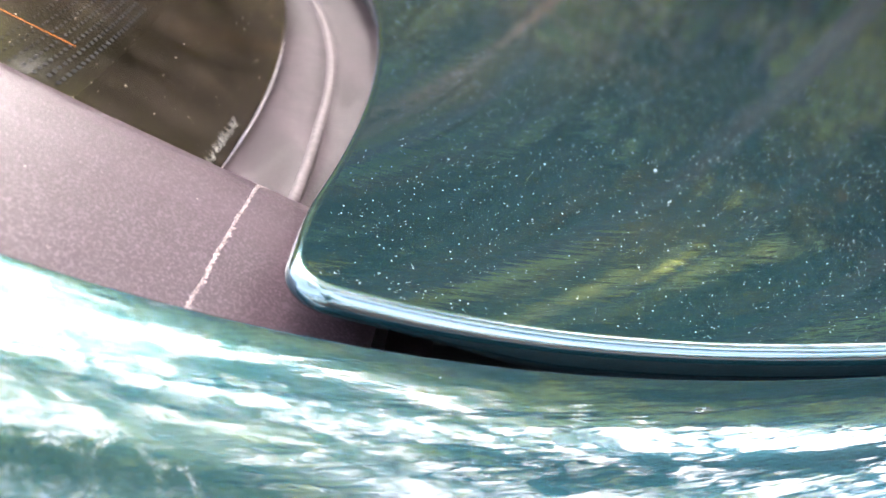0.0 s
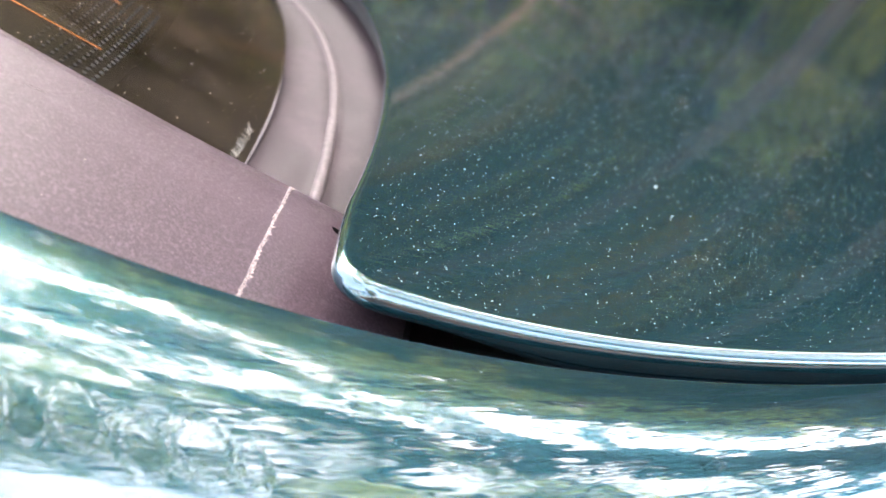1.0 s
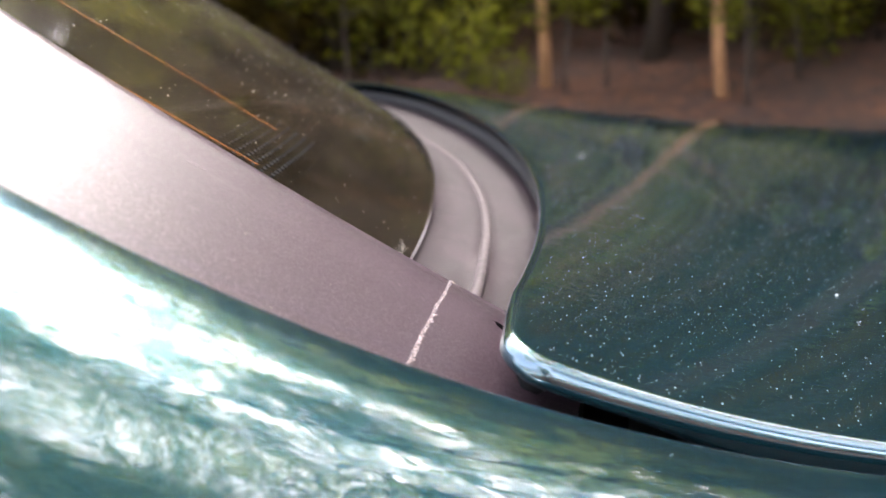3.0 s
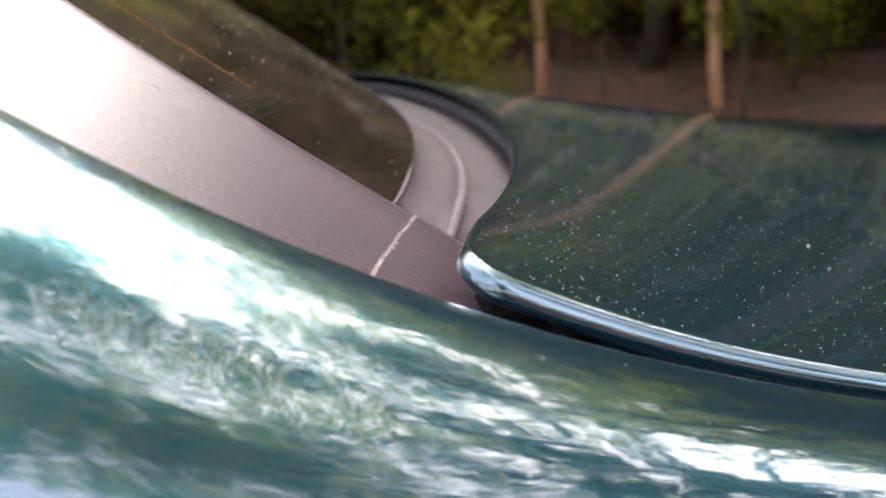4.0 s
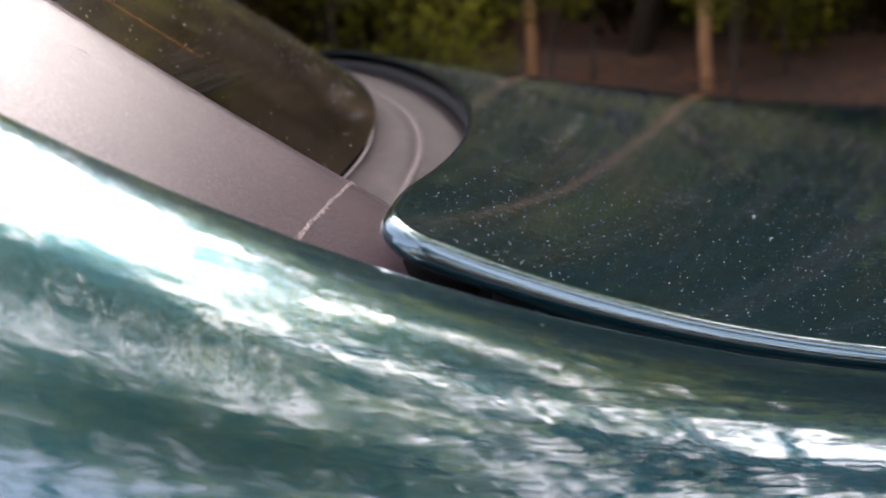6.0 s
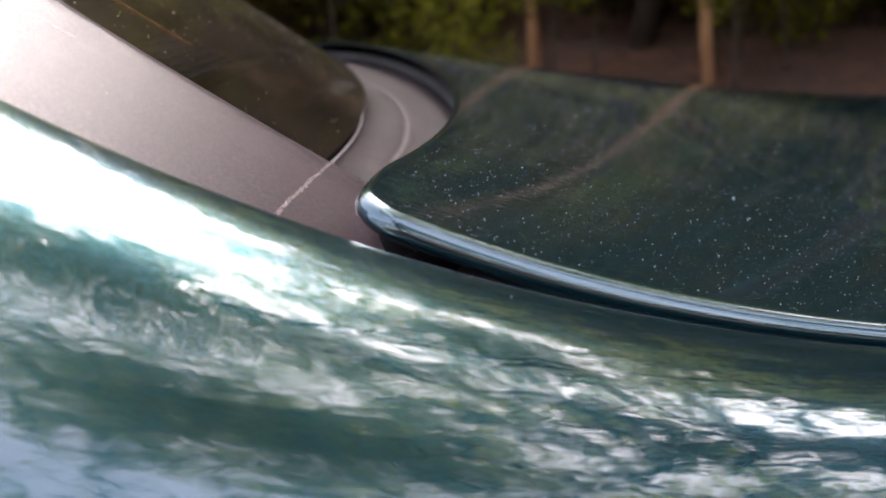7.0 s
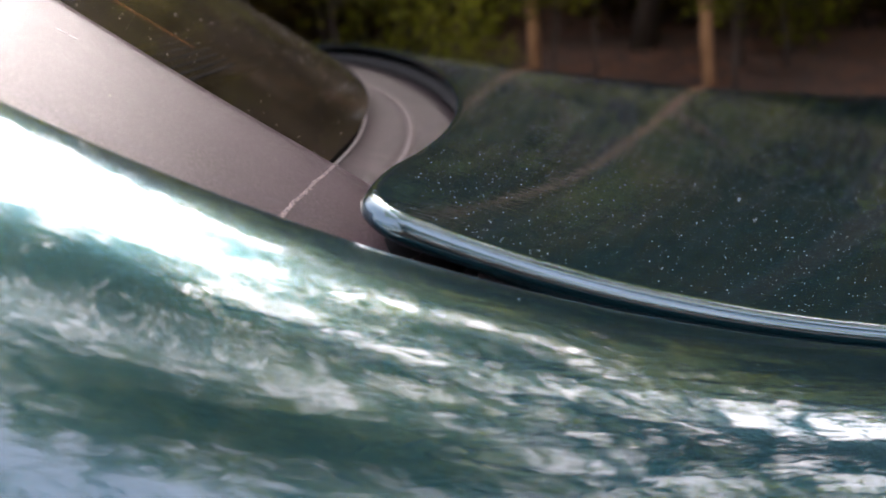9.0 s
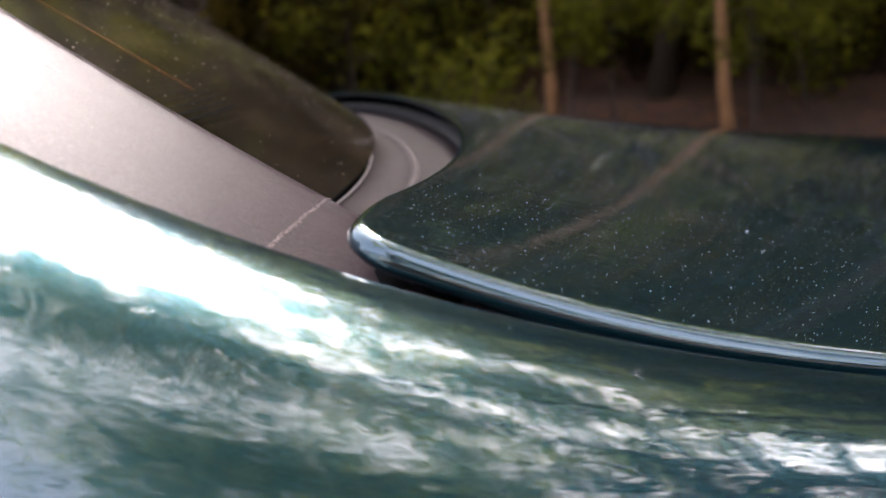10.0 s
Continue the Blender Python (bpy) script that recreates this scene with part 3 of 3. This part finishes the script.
def rest_of_car():
    """Roof, cabin, nose, tail, floor and wheels that close the car, in metres."""
    half = MID * SIZE
    bm = bmesh.new()
    rows = []
    for u, z in ((-0.50, 1.46), (-0.7, 1.50), (-1.2, 1.54), (-1.7, 1.51), (-2.05, 1.41), (-2.5, 1.10), (-2.75, 1.02), (-2.85, 0.6), (-2.8, 0.3)):
        rows.append([metres(u, half + half * k, z - 0.05 * abs(k) ** 3) for k in np.linspace(-1, 1, 17)])
    grid(bm, rows)
    part("roof", bm, PAINT, CAR, "dark green roof and tail")
    for mirror in (False, True):
        bm = bmesh.new()
        rows = []
        for u in np.linspace(-2.85, -0.52, 16):
            z0 = float(np.interp(u, [-2.85, -2.75, -2.5, -2.05, -1.7, -1.2, -0.52], [0.55, 0.96, 1.04, 1.35, 1.46, 1.49, 1.42]))
            row = [(0.0, z0), (-0.06, z0 - 0.12 * (z0 - 0.3)), (-0.15, min(0.93, z0 - 0.1)), (-0.165, 0.6), (-0.14, 0.32)]
            rows.append([metres(u, 2 * half - v if mirror else v, z) for v, z in row])
        grid(bm, rows)
        part("body_side", bm, PAINT, CAR, "dark green body side")
    bm = bmesh.new()
    rows = []
    for k in np.linspace(-1, 1, 22):
        bulge = 0.14 * (1 - k ** 4)
        rows.append([metres(1.0 + bulge * f, half + (half + 0.14) * k, z) for f, z in ((0.25, 0.84), (0.8, 0.74), (1.0, 0.6), (1.0, 0.42), (0.8, 0.28))])
    grid(bm, rows)
    part("front_bumper", bm, PAINT, CAR, "dark green rounded front end")
    bm = bmesh.new()
    rows = []
    for u, low in ((-2.72, 0.36), (-2.6, 0.29), (0.85, 0.29), (0.98, 0.36)):
        rows.append([metres(u, half + (half + 0.08) * k, low + 0.04 * k ** 4) for k in np.linspace(-1, 1, 9)] + [metres(u, half + (half + 0.08) * k, 0.42) for k in np.linspace(1, -1, 9)])
    ends = grid(bm, rows, closed=True)
    bm.faces.new(ends[0])
    bm.faces.new(ends[-1])
    part("underbody", bm, DARK, CAR, "dark underbody")
    bm = bmesh.new()
    grid(bm, [[metres(u, half + (half - 0.05) * k, z) for k in np.linspace(-1, 1, 9)] for u, z in ((0.95, 0.55), (0.6, 0.68), (0.2, 0.82), (0.1, 0.90), (0.0, 0.945), (-0.2, 0.97), (-0.45, 0.98), (-0.55, 0.7))])
    part("dashboard", bm, CABIN, CAR, "dark dashboard under the glass")
    for u in (0.45, -2.1):
        for v in (-0.03, 2 * half + 0.03):
            bm = bmesh.new()
            prof = [(0.19, 0.09), (0.27, 0.10), (0.295, 0.085), (0.30, 0.05), (0.30, -0.05), (0.295, -0.085), (0.27, -0.10), (0.19, -0.09)]
            grid(bm, [[metres(u + r * math.cos(a), v + y, 0.30 + r * math.sin(a)) for r, y in prof] for a in np.linspace(0, 2 * math.pi, 33)])
            bmesh.ops.remove_doubles(bm, verts=bm.verts, dist=1e-4)
            tyre = part("tyre", bm, TYRE, CAR, "black road tyre")
            bm = bmesh.new()
            prof = [(0.02, 0.075), (0.15, 0.06), (0.175, 0.085), (0.192, 0.09), (0.192, -0.09), (0.175, -0.085), (0.15, -0.06), (0.02, -0.075)]
            grid(bm, [[metres(u + r * math.cos(a), v + y, 0.30 + r * math.sin(a)) for r, y in prof] for a in np.linspace(0, 2 * math.pi, 33)])
            bmesh.ops.remove_doubles(bm, verts=bm.verts, dist=1e-4)
            part("rim", bm, RIM, tyre, "silver alloy rim")


# ---- the wood ----
def ground_z(x, y):
    z = float(np.interp(y, [3.2, 5.0, 7.5, 9.0, 20.0, 60.0], [0.0, 0.16, 0.56, 0.72, 1.5, 3.0]))
    return z + 0.05 * noise.noise((x * 0.5, y * 0.5, 0)) * (1 if y > 3.2 else 0)


def ground():
    bm = bmesh.new()
    ys = [-900, -200, -60, -20, -8, -3, 0, 2, 3.2] + list(np.linspace(3.8, 22, 60)) + [26, 32, 40, 60, 200, 900]
    xs = [-900, -200, -60, -30] + list(np.linspace(-18, 22, 90)) + [30, 60, 200, 900]
    grid(bm, [[Vector((x, y, ground_z(x, min(y, 60)))) for x in xs] for y in ys])
    g = part("ground", bm, GROUND, None)
    tagged(g, "brown leaf litter on the rising woodland floor", "ground", kind="structure")


def tree(name, seed, height, trunk_r, first, spread, leaves, leaf_size, bark, leaf, lean=0.03, clumps=0, stout=0.36):
    """A tapered trunk with limbs and twigs, and a crown of single leaves."""
    rnd = random.Random(seed)
    base = new(name)
    bm = bmesh.new()
    tips = []

    def limb(p, d, length, r, level):
        n = 6 if level else 12
        pts, rad = [p.copy()], [r]
        q = p.copy()
        for k in range(n):
            wob = 0.05 if level == 0 else 0.22
            d = (d + Vector((rnd.gauss(0, wob), rnd.gauss(0, wob), rnd.gauss(0, wob) + (0.05 if level else 0.0)))).normalized()
            q = q + d * (length / n)
            pts.append(q.copy())
            rad.append(r * (1 - 0.85 * (k + 1) / n))
            at = (k + 1) / n
            if level == 0 and at > first and k < n:
                for _ in range(2 + int(rnd.random() < 0.5)):
                    a = rnd.random() * 6.283
                    side = Vector((math.cos(a), math.sin(a), rnd.uniform(0.05, 0.7))).normalized()
                    limb(q, side, spread * (1.15 - 0.75 * at) * rnd.uniform(0.7, 1.2), r * stout * (1.15 - at), 1)
            elif level == 1 and k >= 1:
                a = rnd.random() * 6.283
                side = (d + Vector((math.cos(a), math.sin(a), rnd.uniform(-0.2, 0.5)))).normalized()
                limb(q, side, length * 0.42 * rnd.uniform(0.6, 1.1), max(r * 0.4, 0.004), 2)
            elif level == 2:
                tips.append((q.copy(), length))
        tube(bm, pts, [max(x, 0.0025) for x in rad], (9, 5, 3)[level])

    limb(Vector((0, 0, -0.1)), Vector((lean * rnd.uniform(-1, 1), lean * rnd.uniform(-1, 1), 1)).normalized(), height, trunk_r, 0)
    part("trunk", bm, bark, base)
    if leaves and tips:
        gen = np.random.default_rng(seed)
        if clumps:
            tips = [tips[k] for k in gen.choice(len(tips), min(clumps, len(tips)), replace=False)]
        pick = gen.integers(0, len(tips), leaves)
        c = np.array([tips[k][0] for k in pick]) + gen.normal(0, 0.20 if clumps else 0.16, (leaves, 3))
        a, b = gen.normal(size=(leaves, 3)), gen.normal(size=(leaves, 3))
        a[:, 2] *= 0.5
        b[:, 2] *= 0.5
        a /= np.linalg.norm(a, axis=1)[:, None]
        b -= (a * b).sum(1)[:, None] * a
        b /= np.linalg.norm(b, axis=1)[:, None]
        s = leaf_size * gen.uniform(0.6, 1.3, (leaves, 1))
        drop = np.zeros((leaves, 3))
        drop[:, 2] = -0.15 * s[:, 0]
        quad = np.stack([c - a * s, c + b * s * 0.5 + drop, c + a * s, c - b * s * 0.5 + drop], 1).reshape(-1, 3)
        idx = np.arange(leaves * 4).reshape(-1, 4)
        from_arrays("crown", quad, idx, leaf, base, smooth=False)
    return base


def bush(name, seed, leaves, leaf_size, leaf):
    rnd = random.Random(seed)
    base = new(name)
    bm = bmesh.new()
    tips = []
    for _ in range(9):
        a = rnd.random() * 6.283
        p = Vector((0.1 * math.cos(a), 0.1 * math.sin(a), -0.05))
        d = Vector((math.cos(a) * 0.6, math.sin(a) * 0.6, 1))
        pts = [p.copy()]
        for k in range(6):
            d = (d + Vector((rnd.gauss(0, 0.25), rnd.gauss(0, 0.25), rnd.gauss(0, 0.15)))).normalized()
            p = p + d * 0.22
            pts.append(p.copy())
            if k > 0:
                tips.append(p.copy())
        tube(bm, pts, [0.012 - 0.0015 * k for k in range(7)], 4)
    part("stem", bm, BARK_GREY, base)
    gen = np.random.default_rng(seed)
    c = np.array(tips)[gen.integers(0, len(tips), leaves)] + gen.normal(0, 0.14, (leaves, 3))
    a, b = gen.normal(size=(leaves, 3)), gen.normal(size=(leaves, 3))
    a /= np.linalg.norm(a, axis=1)[:, None]
    b -= (a * b).sum(1)[:, None] * a
    b /= np.linalg.norm(b, axis=1)[:, None]
    s = leaf_size * gen.uniform(0.6, 1.3, (leaves, 1))
    quad = np.stack([c - a * s, c + b * s * 0.5, c + a * s, c - b * s * 0.5], 1).reshape(-1, 3)
    from_arrays("foliage", quad, np.arange(leaves * 4).reshape(-1, 4), leaf, base, smooth=False)
    return base


def wood():
    kinds = [tree("tree", 21, 9.0, 0.10, 0.17, 2.6, 4200, 0.085, BARK_WARM, LEAF_SHADED),
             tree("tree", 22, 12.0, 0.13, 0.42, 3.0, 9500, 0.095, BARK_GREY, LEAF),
             tree("tree", 23, 14.0, 0.16, 0.35, 3.4, 12000, 0.11, BARK_GREY, LEAF_SHADED),
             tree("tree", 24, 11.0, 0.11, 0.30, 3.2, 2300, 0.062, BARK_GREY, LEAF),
             tree("tree", 25, 6.5, 0.05, 0.22, 1.7, 1500, 0.10, BARK_GREY, LEAF_SUNLIT, clumps=70),
             tree("tree", 26, 10.5, 0.12, 0.28, 2.8, 2100, 0.11, BARK_GREY, LEAF_SHADED),
             tree("tree", 27, 10.0, 0.12, 0.50, 2.9, 2300, 0.085, BARK_GREY, LEAF_BACKLIT, clumps=320),
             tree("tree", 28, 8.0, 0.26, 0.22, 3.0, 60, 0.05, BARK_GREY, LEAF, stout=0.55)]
    names = ["slender tree with warm brown bark and leaves coloured as shaded", "tall grey-barked tree with fresh green leaves",
             "tall broad tree with a crown coloured dark as shade", "thinly leaved spring tree with spreading branches", "young tree with yellow-green spring leaves coloured as sunlit", "open-crowned tree with clumps of leaves coloured as shaded", "tall tree with an airy canopy of leaves coloured as backlit", "bare spreading tree with dark forked branches"]
    rnd = random.Random(7)
    # the near row along the edge of the wood
    near = [(1.39, 7.54, 0, 0.72), (0.29, 8.6, 0, 0.6), (2.05, 8.2, 4, 0.6), (-3.2, 8.6, 1, 0.95), (3.6, 8.4, 2, 0.8), (5.0, 7.2, 2, 0.95), (6.6, 6.0, 2, 0.85), (-5.2, 7.4, 2, 0.8)]
    used = [False] * 8
    spots = []
    for x, y, k, s in near:
        spots.append((x, y, k, s))
    while len(spots) < 120:
        x, y = rnd.uniform(-16, 16), 10.0 + 14 * rnd.random() ** 1.2
        if x < 1.1 * y and all((x - q[0]) ** 2 + (y - q[1]) ** 2 > 2.2 for q in spots):
            spots.append((x, y, rnd.choice((1, 2, 2, 2)), rnd.uniform(0.85, 1.2) * (0.8 if abs(x - 0.11 * y) < 2.2 else 1.0)))
    # trees round the clearing, mostly out of view, added to shape the paint's reflections
    spots += [(-3.9, 4.2, 3, 0.9), (-2.6, 6.0, 3, 0.8), (1.2, 9.6, 3, 0.95), (6.6, 1.8, 2, 1.0), (4.4, 7.0, 2, 1.0), (8.0, 4.6, 2, 1.0), (7.8, 0.2, 1, 1.0), (-8.0, 3.0, 1, 0.9), (-9, -4, 2, 0.9), (10, -5, 1, 0.9), (2, -11, 2, 0.9), (-4, -12, 1, 1.0), (-7, -9, 2, 0.9), (5.5, -9, 2, 0.8), (-1, -13, 2, 1.0), (8, -9, 2, 0.9), (-11, -1, 2, 0.9)]
    # young trees, and dark ones added to block sky gaps mirrored in the bonnet
    spots += [(2.6, 9.4, 4, 0.9), (4.6, 9.6, 4, 1.1), (6.4, 9.4, 2, 0.9), (7.4, 7.6, 2, 0.9), (1.5, 10.6, 4, 0.8), (3.6, 11.5, 4, 1.2), (8.4, 6.6, 2, 0.9), (-0.6, 10.4, 4, 0.7), (5.3, 8.0, 2, 0.9), (6.0, 7.0, 2, 0.9), (3.4, 9.0, 4, 1.0), (2.2, 10.2, 4, 1.1), (4.2, 8.6, 4, 1.2), (7.0, 8.6, 2, 0.9), (0.6, 11.0, 4, 1.0), (8.2, 7.8, 2, 0.9), (7.0, 7.4, 2, 0.9), (5.8, 8.4, 2, 0.9), (8.6, 6.0, 2, 0.9), (-4.6, 7.4, 5, 0.8), (3.2, 7.4, 4, 0.95), (3.9, 7.6, 4, 1.0), (4.8, 6.6, 2, 0.9), (4.3, 11.6, 2, 0.95), (3.4, 12.4, 2, 0.95), (4.9, 13.4, 2, 1.0), (5.6, 12.4, 2, 1.0), (0.72, 8.3, 4, 0.42), (1.8, 8.5, 4, 0.40), (-1.3, 9.4, 4, 0.45), (1.5, 7.3, 4, 0.42), (0.42, 8.25, 4, 0.42)]
    # trees out of view beside the car, set by what the wing mirrors
    over = [(4.2, 1.4, 6, 0.95), (5.2, 0.85, 6, 0.98), (6.4, 1.5, 6, 0.85), (4.3, 4.4, 6, 0.95), (4.5, 3.4, 6, 1.2), (2.5, 1.7, 7, 0.58), (3.5, 2.8, 7, 0.78), (5.6, 4.2, 7, 0.8),
            (3.1, 3.7, 6, 0.95), (1.7, -2.1, 6, 1.1), (2.85, 6.4, 6, 0.85), (3.5, 5.5, 6, 0.8), (4.1, 7.6, 6, 0.75), (5.0, 6.9, 6, 0.75), (5.9, 6.1, 6, 0.75), (-1.7, 10.6, 6, 0.95), (2.75, 10.3, 6, 1.0), (-2.4, 9.0, 6, 0.95), (3.3, 8.6, 6, 1.0),
            # unseen trees added behind to darken the bonnet lip, as is (1.7, -2.1)
            (7.5, -1.4, 2, 0.55), (6.4, -3.2, 1, 0.6), (5.2, -4.8, 2, 0.52), (3.6, -6.0, 1, 0.6)]
    over = [(x, y, k, s, True) for x, y, k, s in over]
    for x, y, k, s, free in [(*p, False) for p in spots] + over:
        if k in (0, 1, 2, 4) and not free:
            s = min(s, ((0.18 if k == 4 else 0.44) * math.hypot(x, y) + 0.7) / (9.0, 12.0, 14.0, 11.0, 6.5)[k])
        turn = (x * 7.3 + y * 3.1) % 6.283 if free else rnd.random() * 6.283
        m = Matrix.Translation((x, y, ground_z(x, y) - 0.02)) @ Matrix.Rotation(turn, 4, "Z")
        if not used[k]:
            used[k] = True
            ob = kinds[k]
            ob.matrix_basis = m @ Matrix.Diagonal((s, s, s, 1))
            tagged(ob, names[k], "tree", "trees of the wood")
        else:
            ob = copy_thing(kinds[k], m)
            ob.scale = (s, s, s)
    shrubs = [bush("bush", 31, 520, 0.065, LEAF_SUNLIT), bush("bush", 32, 1700, 0.06, LEAF_SHADED)]
    used = [False, False]
    spots = [(0.04, 8.2, 0, 0.24), (-0.15, 8.6, 0, 0.55), (-0.9, 9.6, 0, 0.9), (2.4, 9.0, 0, 0.5), (3.4, 10.5, 1, 1.2), (-2.2, 9.8, 1, 1.4)]
    for _ in range(46):
        spots.append((rnd.uniform(-12, 16), rnd.uniform(10.5, 20), 1, rnd.uniform(1.0, 2.2)))
    for x, y, k, s in spots:
        m = Matrix.Translation((x, y, ground_z(x, y) - 0.02)) @ Matrix.Rotation(rnd.random() * 6.283, 4, "Z")
        if not used[k]:
            used[k] = True
            shrubs[k].matrix_basis = m @ Matrix.Diagonal((s, s, s, 1))
            tagged(shrubs[k], ("green bush under the trees with leaves coloured as sunlit", "bush under the trees with leaves coloured as shaded")[k], "bush", "undergrowth")
        else:
            ob = copy_thing(shrubs[k], m)
            ob.scale = (s, s, s)
    # the far wood closes the view; its unseen rear half darkens the bonnet lip
    gen = np.random.default_rng(5)
    n = 72000
    ang = np.where(np.arange(n) < 46000, gen.uniform(-1.45, 1.0, n), gen.uniform(0, 2 * math.pi, n))
    r = gen.uniform(25, 30, n)
    c = np.stack([r * np.sin(ang), r * np.cos(ang), 0.8 + 19.0 * gen.random(n) ** 1.4 * np.where((ang > 1.0) & (ang < 2.2), 0.28, np.where((ang < 2.2) | (ang > 4.8), np.clip((1.15 - ang) / 0.35, 0.3, 1), 0.8))], 1)
    a, b = gen.normal(size=(n, 3)), gen.normal(size=(n, 3))
    a /= np.linalg.norm(a, axis=1)[:, None]
    b /= np.linalg.norm(b, axis=1)[:, None]
    s = gen.uniform(0.3, 0.65, (n, 1))
    quad = np.stack([c - a * s, c + b * s * 0.6, c + a * s, c - b * s * 0.6], 1).reshape(-1, 3)
    far = from_arrays("far_wood", quad, np.arange(n * 4).reshape(-1, 4), LEAF_SHADED, None, smooth=False)
    tagged(far, "dense far woodland with shade put into its leaf colour", "woodland", kind="stuff")


ground()
bonnet()
wing(False)
wing(True)
gap_shade()
pillar_trim(False)
pillar_trim(True)
cowl()
trim_marks()
lint()
windscreen()
rest_of_car()
dust()
wood()
